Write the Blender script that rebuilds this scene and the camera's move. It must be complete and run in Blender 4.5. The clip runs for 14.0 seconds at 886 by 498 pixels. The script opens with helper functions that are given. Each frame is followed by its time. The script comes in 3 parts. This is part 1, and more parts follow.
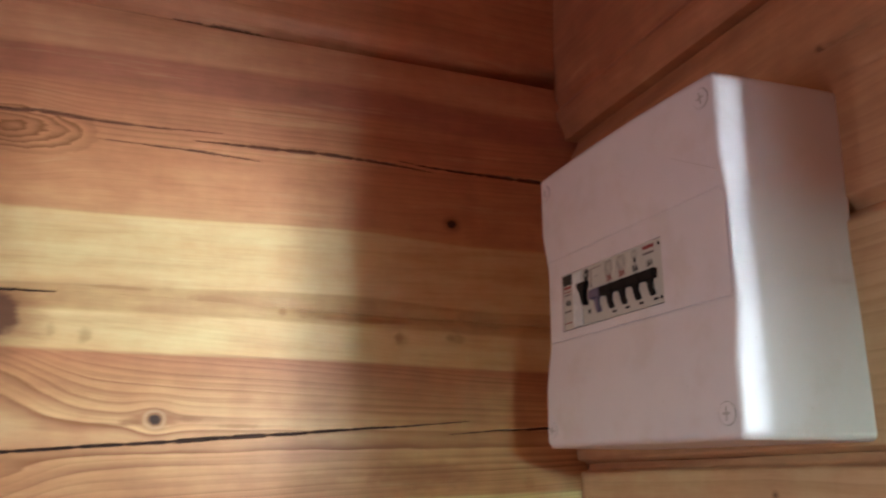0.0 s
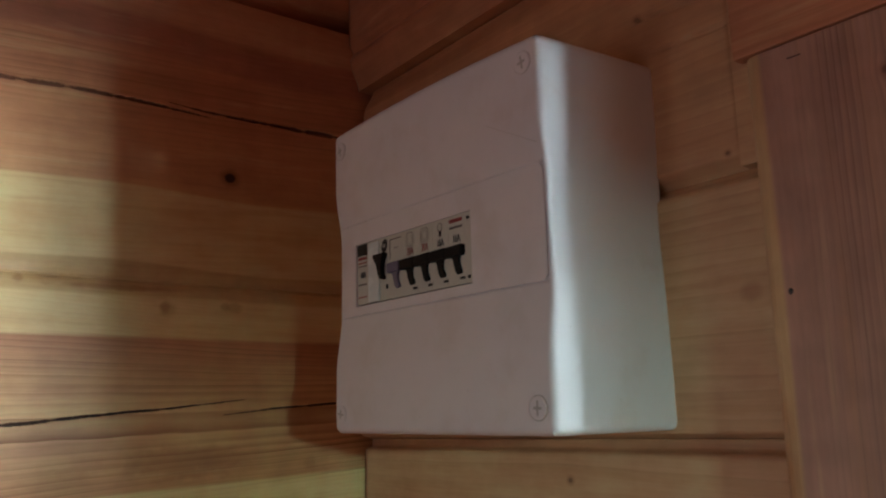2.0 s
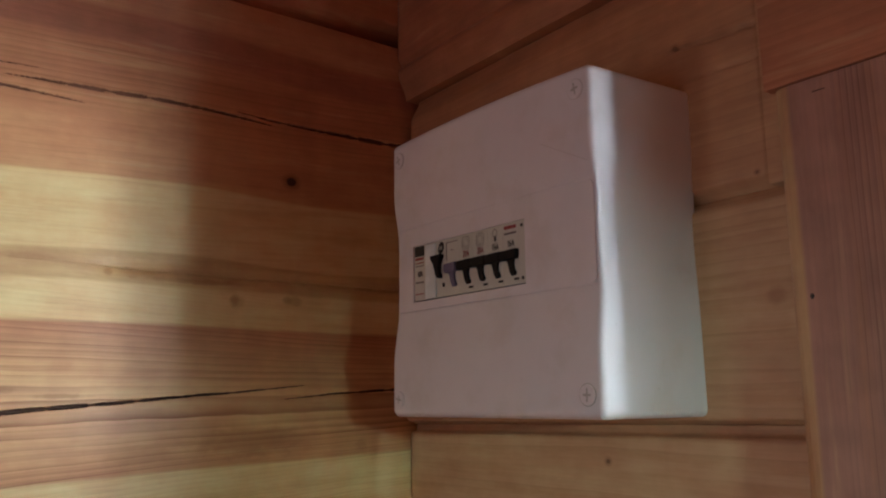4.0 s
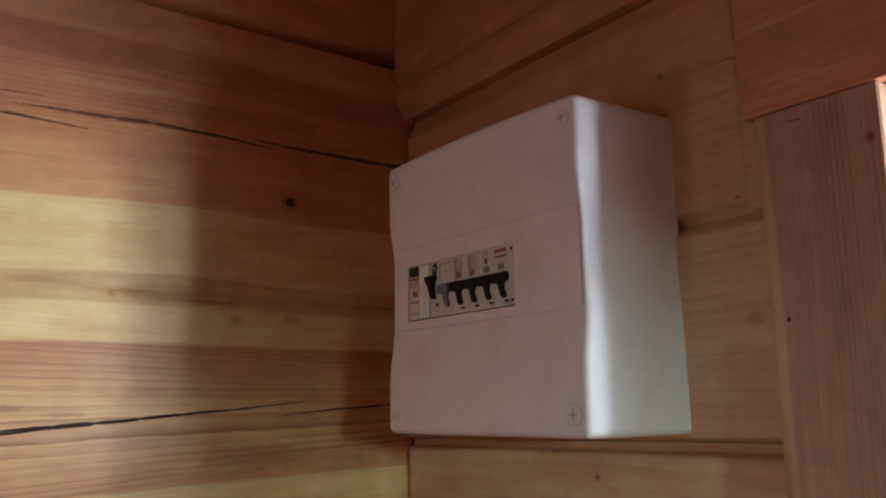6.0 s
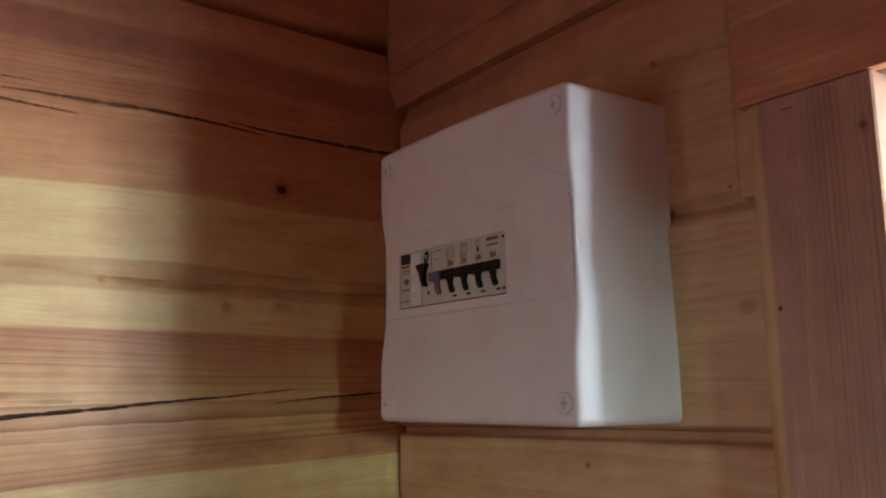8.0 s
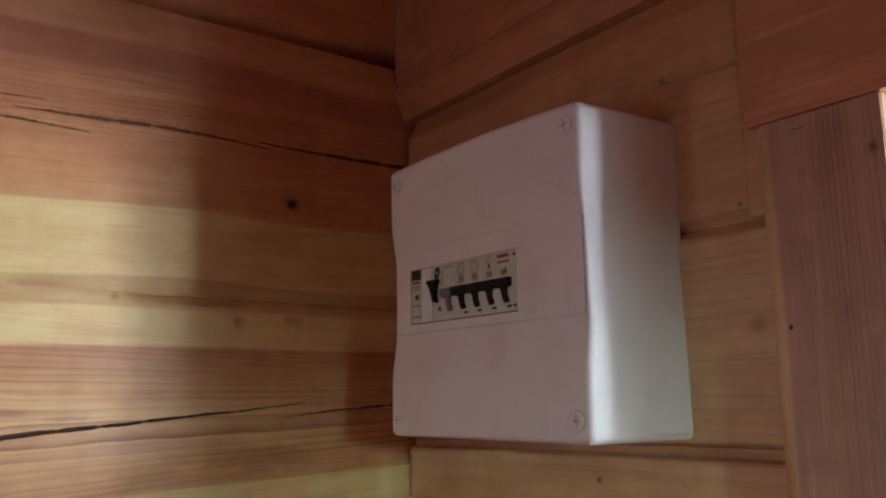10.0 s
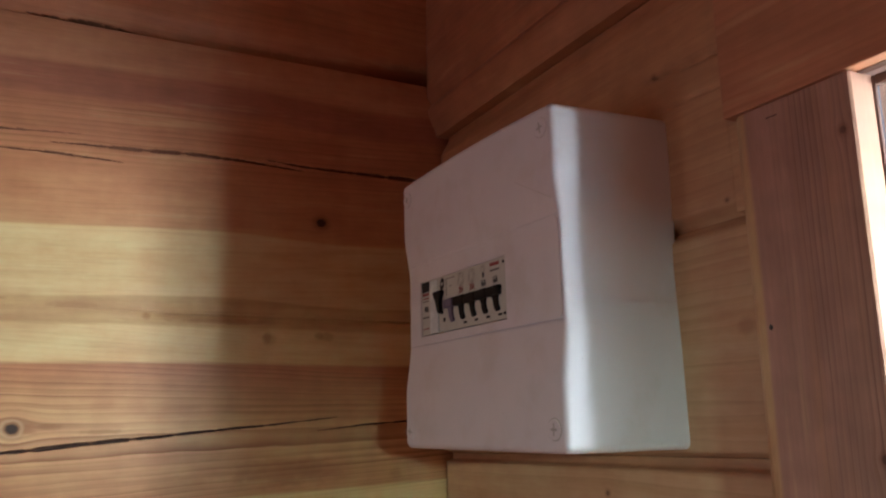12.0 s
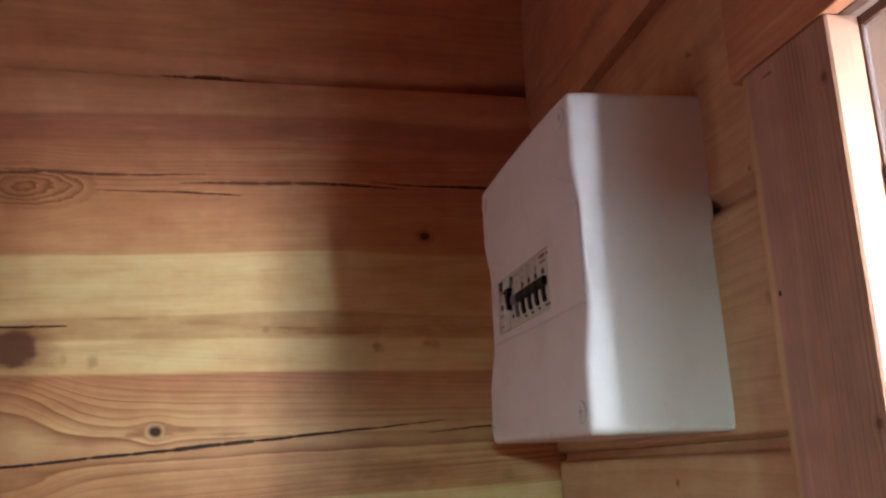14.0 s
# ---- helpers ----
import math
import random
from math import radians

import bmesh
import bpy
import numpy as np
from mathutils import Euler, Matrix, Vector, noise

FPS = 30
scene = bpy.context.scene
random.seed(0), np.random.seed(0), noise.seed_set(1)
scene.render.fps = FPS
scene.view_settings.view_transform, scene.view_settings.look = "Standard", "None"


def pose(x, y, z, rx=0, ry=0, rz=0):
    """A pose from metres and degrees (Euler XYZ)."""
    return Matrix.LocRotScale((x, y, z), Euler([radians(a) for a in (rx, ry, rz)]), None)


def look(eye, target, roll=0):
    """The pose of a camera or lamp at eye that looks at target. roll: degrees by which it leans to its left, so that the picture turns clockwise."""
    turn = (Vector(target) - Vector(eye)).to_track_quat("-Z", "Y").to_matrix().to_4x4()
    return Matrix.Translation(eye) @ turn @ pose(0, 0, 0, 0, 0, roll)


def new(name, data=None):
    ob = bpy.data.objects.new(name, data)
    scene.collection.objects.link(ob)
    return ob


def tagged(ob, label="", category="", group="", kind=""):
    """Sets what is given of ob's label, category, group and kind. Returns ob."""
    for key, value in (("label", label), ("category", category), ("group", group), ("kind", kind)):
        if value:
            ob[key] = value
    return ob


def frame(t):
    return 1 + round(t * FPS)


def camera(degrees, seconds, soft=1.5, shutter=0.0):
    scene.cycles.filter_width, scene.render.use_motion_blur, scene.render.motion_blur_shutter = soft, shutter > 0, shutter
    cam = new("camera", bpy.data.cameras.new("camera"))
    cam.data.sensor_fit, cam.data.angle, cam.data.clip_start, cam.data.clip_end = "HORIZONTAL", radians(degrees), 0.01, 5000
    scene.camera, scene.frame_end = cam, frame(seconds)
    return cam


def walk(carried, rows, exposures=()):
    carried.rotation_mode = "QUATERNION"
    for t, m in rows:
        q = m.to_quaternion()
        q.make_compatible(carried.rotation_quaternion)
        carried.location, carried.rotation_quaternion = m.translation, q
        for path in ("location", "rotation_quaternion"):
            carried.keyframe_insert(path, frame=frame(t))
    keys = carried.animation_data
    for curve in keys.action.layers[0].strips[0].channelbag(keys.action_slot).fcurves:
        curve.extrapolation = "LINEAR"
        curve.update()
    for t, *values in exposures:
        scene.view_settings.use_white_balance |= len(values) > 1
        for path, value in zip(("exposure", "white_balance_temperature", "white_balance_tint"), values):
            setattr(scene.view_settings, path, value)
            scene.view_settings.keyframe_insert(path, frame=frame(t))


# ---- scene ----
cam = camera(55.9, 14.0, soft=2.1, shutter=0.5)
# seconds, eye (m), heading, upward tilt and lean (degrees)
PATH = [
    (0, 0.7109, -0.4119, 1.7340, 68.07, 14.82, 0.06),
    (0.5, 0.6631, -0.3955, 1.7618, 62.50, 13.46, -1.78),
    (1, 0.6285, -0.3974, 1.7742, 56.32, 11.65, -1.47),
    (1.5, 0.6367, -0.3959, 1.7719, 52.92, 10.84, -0.92),
    (2, 0.6503, -0.3971, 1.7663, 52.02, 10.72, -1.55),
    (2.5, 0.6721, -0.4201, 1.7671, 52.27, 10.84, -1.30),
    (3, 0.6727, -0.4455, 1.7623, 52.45, 10.35, -0.75),
    (5.5, 0.6968, -0.4640, 1.7676, 52.92, 10.40, -0.76),
    (6, 0.7007, -0.4649, 1.7712, 52.99, 10.63, -0.87),
    (6.5, 0.7009, -0.4732, 1.7686, 53.45, 10.52, -0.50),
    (7, 0.6945, -0.4598, 1.7695, 52.94, 10.30, -0.41),
    (7.5, 0.6981, -0.4605, 1.7698, 52.56, 9.94, -0.60),
    (10, 0.7010, -0.4709, 1.7820, 52.74, 9.90, -0.97),
    (10.5, 0.7047, -0.4718, 1.7847, 53.04, 10.27, -1.10),
    (11, 0.7054, -0.4704, 1.7828, 53.12, 10.63, -0.99),
    (11.5, 0.7093, -0.4532, 1.7846, 54.31, 11.06, -1.63),
    (12, 0.7521, -0.3889, 1.7717, 61.63, 11.57, -1.32),
    (12.5, 0.7852, -0.3315, 1.7603, 69.61, 11.99, -1.08),
    (13, 0.8074, -0.3016, 1.7455, 74.41, 12.44, -0.94),
    (13.5, 0.8118, -0.2870, 1.7351, 75.33, 12.88, -0.75),
    (14, 0.8153, -0.2773, 1.7406, 77.58, 14.02, -2.00),
]
EXPOSURES = [(0.0, 0.42, 5690, 15), (0.5, 0.38, 5740, 16), (1.0, 0.46, 5620, 12), (1.5, 0.45, 5620, 13), (2.0, -0.35, 5540, 4), (2.5, -0.32, 5680, 7), (3.0, -0.23, 5720, 11), (5.5, -0.23, 5740, 15), (11.0, -0.23, 5710, 14), (12.5, -0.2, 5690, 15), (13.0, -0.19, 5710, 15), (13.5, -0.14, 5760, 16), (14.0, -0.11, 5810, 18)]
walk(cam, [(t, pose(x, y, z, 90 + tilt, 0, head) @ pose(0, 0, 0, 0, 0, lean)) for t, x, y, z, head, tilt, lean in PATH], EXPOSURES)

# ---- light: an overcast sky outside, area lamps at the window and unseen openings ----
world = bpy.data.worlds.new("sky")
scene.world = world
world.use_nodes = True
wn = world.node_tree
sky = wn.nodes.new("ShaderNodeTexSky")
sky.sky_type, sky.sun_disc = "NISHITA", False
sky.sun_elevation, sky.sun_rotation = radians(31), radians(56)
wn.links.new(sky.outputs[0], wn.nodes["Background"].inputs[0])
wn.nodes["Background"].inputs[1].default_value = 0.05


def area_lamp(name, place, target, width, height, watts, colour, spread=180):
    """An area lamp standing in for daylight at or beyond an opening."""
    data = bpy.data.lights.new(name, "AREA")
    data.shape, data.size, data.size_y, data.energy, data.color = "RECTANGLE", width, height, watts, colour
    data.spread = radians(spread)
    ob = new(name, data)
    ob.matrix_world = look(place, target)
    return ob


area_lamp("window_daylight", (2.00, 0.540, 1.68), (0.0, -0.27, 1.88), 0.08, 0.44, 1.3, (0.92, 1.0, 0.90), 70)
area_lamp("window_daylight", (2.20, 0.828, 1.735), (0.0, -0.30, 1.88), 0.12, 0.38, 4.5, (0.95, 1.0, 0.88), 70)
# two lamps added to brighten the box's side stripe and the window jamb
area_lamp("window_daylight", (0.66, 0.041, 1.80), (0.35, -0.075, 1.80), 0.008, 0.22, 0.32, (0.88, 1.0, 0.98))
area_lamp("window_daylight", (0.60, 0.048, 1.765), (0.50, 0.0, 1.765), 0.02, 0.13, 0.8, (0.90, 1.0, 0.94))
# unseen sources: far inferred from the box's shadow, side and rear added fill
area_lamp("unseen_far_light", (3.80, -1.08, 2.003), (0.2, -0.10, 1.74), 0.28, 0.080, 3.0, (0.72, 1.0, 0.77), 40)
area_lamp("added_side_fill", (-0.06, -1.75, 1.35), (2.0, -1.75, 1.35), 0.9, 0.9, 6.2, (1.0, 0.95, 0.97))
area_lamp("added_rear_fill", (0.60, -2.50, 1.30), (0.60, 0.0, 1.6), 0.9, 1.0, 3.2, (0.92, 0.96, 1.0))
sun = new("sun", bpy.data.lights.new("sun", "SUN"))
sun.data.energy, sun.data.angle, sun.data.color = 1.4, radians(12), (1.0, 0.96, 0.88)
sun.matrix_world = look((0.75, 0.50, 0.55), (0.0, 0.0, 0.0))

# ---- materials ----


class Nodes:
    """Short calls for the nodes of a material."""

    def __init__(self, name):
        self.mat = bpy.data.materials.new(name)
        self.mat.use_nodes = True
        self.tree = self.mat.node_tree
        self.bsdf = self.tree.nodes["Principled BSDF"]

    def put(self, socket, value):
        if isinstance(value, bpy.types.NodeSocket):
            self.tree.links.new(value, socket)
        else:
            socket.default_value = value

    def math(self, op, a, b=0.0, c=0.0):
        n = self.tree.nodes.new("ShaderNodeMath")
        n.operation = op
        for socket, value in zip(n.inputs, (a, b, c)):
            self.put(socket, value)
        return n.outputs[0]

    def step(self, value, lo, hi, a=0.0, b=1.0):
        n = self.tree.nodes.new("ShaderNodeMapRange")
        n.interpolation_type = "SMOOTHSTEP"
        for key, v in ((0, value), (1, lo), (2, hi), (3, a), (4, b)):
            self.put(n.inputs[key], v)
        return n.outputs[0]

    def xyz(self, x, y, z):
        n = self.tree.nodes.new("ShaderNodeCombineXYZ")
        for socket, value in zip(n.inputs, (x, y, z)):
            self.put(socket, value)
        return n.outputs[0]

    def place(self):
        n = self.tree.nodes.new("ShaderNodeTexCoord")
        s = self.tree.nodes.new("ShaderNodeSeparateXYZ")
        self.tree.links.new(n.outputs["Object"], s.inputs[0])
        return s.outputs

    def noise(self, vector, scale=1.0, detail=3.0, rough=0.5):
        n = self.tree.nodes.new("ShaderNodeTexNoise")
        self.put(n.inputs["Vector"], vector)
        n.inputs["Scale"].default_value, n.inputs["Detail"].default_value, n.inputs["Roughness"].default_value = scale, detail, rough
        return n.outputs[0]

    def ramp(self, value, stops):
        n = self.tree.nodes.new("ShaderNodeValToRGB")
        self.put(n.inputs[0], value)
        e = n.color_ramp.elements
        while len(e) < len(stops):
            e.new(0.5)
        for el, (at, colour) in zip(e, stops):
            el.position = at
            el.color = (*colour, 1.0) if isinstance(colour, tuple) else (colour, colour, colour, 1.0)
        return n.outputs[0]

    def mix(self, fac, a, b, kind="MIX"):
        n = self.tree.nodes.new("ShaderNodeMix")
        n.data_type, n.blend_type = "RGBA", kind
        self.put(n.inputs[0], fac)
        for socket, value in ((n.inputs[6], a), (n.inputs[7], b)):
            self.put(socket, (*value, 1.0) if isinstance(value, tuple) else value)
        return n.outputs[2]

    def bump(self, height, strength, distance):
        n = self.tree.nodes.new("ShaderNodeBump")
        self.put(n.inputs["Height"], height)
        n.inputs["Strength"].default_value, n.inputs["Distance"].default_value = strength, distance
        self.tree.links.new(n.outputs[0], self.bsdf.inputs["Normal"])


def wood(name, along, across, bands, knots=(), rings=(), pitch=0.006, seed=0.0, rough=0.42, dip_band=0.0, dark=(0.31, 0.125, 0.045), wander=0.008, slope=0.0, foot=None, heart=None, swirl=None, marks=()):
    """Planed pine. bands: place across the grain and colour; rings: place across and strength of the year rings; knots: along, across, radius, push on the grain, blackness."""
    g = Nodes(name)
    p = g.place()
    u, v = p[along], p[across]
    third = p[3 - along - across]
    low = g.noise(g.xyz(g.math("MULTIPLY", u, 3.0), g.math("MULTIPLY", v, 9.0), seed), 1.0, 2.0)
    v1 = g.math("MULTIPLY_ADD", g.math("SUBTRACT", low, 0.5), wander, g.math("MULTIPLY_ADD", g.math("ADD", u, 0.3), -slope, v))
    v0 = vb = v1
    for ku, kv, r, push, _ in knots:
        du, dv = g.math("SUBTRACT", u, ku), g.math("SUBTRACT", v, kv)
        q = g.math("ADD", g.math("POWER", g.math("ABSOLUTE", g.math("DIVIDE", du, r * 4.2)), 2.0), g.math("POWER", g.math("ABSOLUTE", g.math("DIVIDE", dv, r * 3.2)), 2.0))
        fall = g.math("EXPONENT", g.math("MULTIPLY", q, -1.0))
        v1 = g.math("SUBTRACT", v1, g.math("MULTIPLY", g.math("MULTIPLY", dv, push), fall))
    if foot:
        # the lowest band climbs along the log
        vb = g.math("SUBTRACT", vb, g.math("MULTIPLY", g.step(v, foot[0], foot[1]), g.math("MULTIPLY", g.math("ADD", u, 0.3), foot[2])))
    if dip_band:
        vb = g.math("ADD", vb, g.step(u, -0.23, -0.05, 0.0, dip_band))
    lo, hi = bands[0][0], bands[-1][0]
    vb = g.math("MULTIPLY_ADD", g.math("SUBTRACT", v1, v0), 0.25, vb)
    pos = g.math("DIVIDE", g.math("SUBTRACT", vb, lo), hi - lo)
    colour = g.ramp(pos, [((z - lo) / (hi - lo), c) for z, c in bands])
    # year rings
    wobble = g.noise(g.xyz(g.math("MULTIPLY", u, 3.2), g.math("MULTIPLY", v1, 26.0), seed + 3.0), 1.0, 2.0)
    radius = v1
    if heart:
        # rings cut near the heart of the log: wide in the middle, closer above and below, flaring open towards a large knot
        mid_v, lean, deep, narrow, flare_u, flare_w, flare = heart
        uc = g.math("ADD", u, 0.3)
        off = g.math("SUBTRACT", v1, g.math("MULTIPLY_ADD", uc, lean, mid_v))
        off = g.math("MULTIPLY", off, g.math("MULTIPLY_ADD", uc, narrow, 1.0))
        ku = g.math("DIVIDE", g.math("SUBTRACT", u, flare_u), flare_w)
        kv = g.math("DIVIDE", off, 0.036)
        spread = g.math("EXPONENT", g.math("MULTIPLY", g.math("ADD", g.math("MULTIPLY", ku, ku), g.math("MULTIPLY", kv, kv)), -1.0))
        off = g.math("DIVIDE", off, g.math("MULTIPLY_ADD", spread, flare, 1.0))
        radius = g.math("SQRT", g.math("ADD", g.math("MULTIPLY", off, off), deep * deep))
        radius = g.math("MULTIPLY", radius, g.math("MULTIPLY_ADD", radius, 8.0, 1.0))
    phase = g.math("MULTIPLY_ADD", wobble, 4.5 if heart else 7.0, g.math("MULTIPLY", radius, 2 * math.pi / pitch))
    waver = g.noise(g.xyz(g.math("MULTIPLY", u, 15.0), g.math("MULTIPLY", v1, 70.0), seed + 5.0), 1.0, 2.0)
    phase = g.math("MULTIPLY_ADD", waver, 2.8, phase)
    wave = g.math("MULTIPLY_ADD", g.math("SINE", phase), 0.5, 0.5)
    vary = g.noise(g.xyz(g.math("MULTIPLY", u, 2.2), g.math("MULTIPLY", phase, 0.21), seed + 9.0), 1.0, 2.0)
    vary = g.step(vary, 0.36, 0.62, 0.35, 1.15)
    saw = g.math("FRACT", g.math("DIVIDE", phase, 2 * math.pi))
    line = g.math("MULTIPLY", g.math("POWER", saw, 1.9), g.step(saw, 1.0, 0.92))
    fine = g.math("MULTIPLY", wave, g.math("POWER", g.math("FRACT", g.math("MULTIPLY", phase, 0.43)), 2.5))
    patch = g.step(g.noise(g.xyz(g.math("MULTIPLY", u, 5.0), g.math("MULTIPLY", v1, 40.0), seed + 7.0), 1.0, 2.0), 0.3, 0.7)
    amount = g.ramp(pos, [((z - lo) / (hi - lo), s) for z, s in rings]) if rings else 0.4
    lines = g.math("MULTIPLY", g.math("MULTIPLY_ADD", fine, 0.45, g.math("MULTIPLY", line, 1.15)), g.math("MULTIPLY", amount, g.math("MULTIPLY", vary, g.math("MULTIPLY_ADD", patch, 0.5, 0.5))))
    blotch = g.noise(g.xyz(g.math("MULTIPLY", u, 6.0), g.math("MULTIPLY", v1, 85.0), 19.0), 1.0, 4.0, 0.62)
    colour = g.mix(g.step(blotch, 0.46, 0.72, 0.0, 0.32), colour, (0.50, 0.25, 0.11))
    colour = g.mix(g.step(blotch, 0.45, 0.25, 0.0, 0.36), colour, (0.75, 0.52, 0.28))
    cloud = g.noise(g.xyz(g.math("MULTIPLY", u, 16.0), g.math("MULTIPLY", v, 38.0), 31.0), 1.0, 4.0, 0.65)
    colour = g.mix(0.55, colour, g.ramp(cloud, [(0.30, (0.36, 0.34, 0.33)), (0.70, (0.63, 0.63, 0.62))]), "OVERLAY")
    if swirl:
        # rings round a grown-over branch
        su, sv, reach, gap = swirl
        du, dv = g.math("MULTIPLY", g.math("SUBTRACT", u, su), 0.40), g.math("SUBTRACT", v, sv)
        d = g.math("SQRT", g.math("ADD", g.math("MULTIPLY", du, du), g.math("MULTIPLY", dv, dv)))
        d = g.math("MULTIPLY_ADD", g.math("SUBTRACT", cloud, 0.5), gap * 3.4, d)
        turn = g.math("FRACT", g.math("DIVIDE", d, gap))
        near = g.step(d, reach, reach * 0.7)
        curl = g.math("MULTIPLY", g.math("POWER", turn, 2.0), g.step(turn, 1.0, 0.88))
        lines = g.math("ADD", g.math("MULTIPLY", lines, g.math("SUBTRACT", 1.0, near)), g.math("MULTIPLY", g.math("MULTIPLY", curl, near), g.math("MULTIPLY_ADD", patch, 1.3, 0.6)))
    colour = g.mix(lines, colour, dark, "MIX")
    # fibres and stains
    fibre = g.noise(g.xyz(g.math("MULTIPLY", u, 16.0), g.math("MULTIPLY", v1, 340.0), g.math("MULTIPLY", third, 340.0)), 1.0, 3.0, 0.6)
    colour = g.mix(0.13, colour, g.ramp(fibre, [(0.25, 0.30), (0.75, 0.70)]), "OVERLAY")
    stain = g.noise(g.xyz(g.math("MULTIPLY", u, 9.0), g.math("MULTIPLY", v, 45.0), 11.0), 1.0, 4.0, 0.6)
    colour = g.mix(0.40, colour, g.ramp(stain, [(0.3, (0.38, 0.36, 0.34)), (0.7, (0.60, 0.60, 0.60))]), "OVERLAY")
    ray = g.noise(g.xyz(g.math("MULTIPLY", u, 55.0), g.math("MULTIPLY", v, 26.0), seed + 15.0), 1.0, 2.0)
    colour = g.mix(0.22, colour, g.ramp(ray, [(0.35, 0.40), (0.65, 0.60)]), "OVERLAY")
    rag = g.noise(g.xyz(g.math("MULTIPLY", u, 110.0), g.math("MULTIPLY", v, 160.0), seed), 1.0, 2.0)
    for ku, kv, r, _, black in knots:
        du, dv = g.math("DIVIDE", g.math("SUBTRACT", u, ku), r * 1.15), g.math("DIVIDE", g.math("SUBTRACT", v, kv), r)
        d = g.math("SQRT", g.math("ADD", g.math("MULTIPLY", du, du), g.math("MULTIPLY", dv, dv)))
        d = g.math("MULTIPLY_ADD", g.math("SUBTRACT", cloud if r > 0.01 else rag, 0.5), 1.7 if r > 0.01 else 0.7, d)
        colour = g.mix(g.step(d, 2.6, 0.9, 0.0, 0.25 + 0.3 * black), colour, (0.20, 0.065, 0.022))
        if black > 0.96 and r < 0.01:
            side = g.math("ABSOLUTE", du)
            flank = g.math("MULTIPLY", g.step(g.math("ABSOLUTE", dv), 1.3, 0.5), g.math("MULTIPLY", g.step(side, 1.3, 1.9), g.step(side, 4.2, 2.4)))
            colour = g.mix(g.math("MULTIPLY", flank, 0.65), colour, (0.36, 0.15, 0.055))
            colour = g.mix(g.math("MULTIPLY", g.step(d, 1.15, 1.45), g.step(d, 2.1, 1.5, 0.0, 0.38)), colour, (0.78, 0.56, 0.32))
        colour = g.mix(g.step(d, 1.15, 0.75, 0.0, 0.95 * black), colour, (0.115, 0.042, 0.024) if r > 0.01 else (0.028, 0.012, 0.008))
    for mu, mv, wu, wv, strength in marks:
        # resin smears and bruises in the planed face, and shade painted on the low log
        du, dv = g.math("DIVIDE", g.math("SUBTRACT", u, mu), wu), g.math("DIVIDE", g.math("SUBTRACT", v, mv), wv)
        d = g.math("SQRT", g.math("ADD", g.math("MULTIPLY", du, du), g.math("MULTIPLY", dv, dv)))
        d = g.math("MULTIPLY_ADD", g.math("SUBTRACT", rag, 0.5), 1.1, d)
        colour = g.mix(g.step(d, 1.2, 0.4, 0.0, strength), colour, (0.30, 0.125, 0.040))
    g.put(g.bsdf.inputs["Base Color"], colour)
    g.put(g.bsdf.inputs["Roughness"], g.step(stain, 0.2, 0.8, rough - 0.06, rough + 0.12))
    g.bsdf.inputs["Specular IOR Level"].default_value = 0.4
    relief = g.math("ADD", g.math("MULTIPLY", lines, -0.5), g.math("MULTIPLY", fibre, 0.15))
    g.bump(g.math("ADD", relief, g.math("MULTIPLY", stain, 0.5)), 0.25, 0.0012)
    return g.mat


def plain(name, colour, rough=0.4, grain=0.06, scale=60.0, metal=0.0, bump=0.05, dirt=0.0):
    """Plastic, paint or metal with a faint unevenness."""
    g = Nodes(name)
    n = g.tree.nodes.new("ShaderNodeTexCoord").outputs["Object"]
    cloud = g.noise(n, scale, 4.0, 0.6)
    big = g.noise(n, scale * 0.12, 3.0, 0.5)
    c = g.mix(grain * 2, colour, g.ramp(cloud, [(0.3, 0.35), (0.7, 0.65)]), "OVERLAY")
    c = g.mix(grain * 3, c, g.ramp(big, [(0.3, (0.42, 0.41, 0.38)), (0.7, (0.58, 0.58, 0.60))]), "OVERLAY")
    if dirt:
        # handled, slightly yellowed and smudged
        smear = g.noise(n, 22.0, 5.0, 0.6)
        speck = g.noise(n, 420.0, 2.0, 0.5)
        c = g.mix(g.step(smear, 0.48, 0.72, 0.0, dirt), c, (0.60, 0.52, 0.45))
        c = g.mix(g.step(speck, 0.72, 0.80, 0.0, dirt * 0.8), c, (0.30, 0.25, 0.22))
    g.put(g.bsdf.inputs["Base Color"], c)
    g.put(g.bsdf.inputs["Roughness"], g.step(cloud, 0.3, 0.7, rough - 0.05, rough + 0.07))
    g.bsdf.inputs["Metallic"].default_value = metal
    if bump:
        g.bump(g.noise(n, scale * 14, 2.0), bump, 0.0004)
    return g.mat


PINK, PALE, ROSE, TAN = (0.62, 0.288, 0.140), (0.76, 0.56, 0.270), (0.56, 0.228, 0.115), (0.62, 0.36, 0.170)
BROWN = (0.58, 0.37, 0.165)
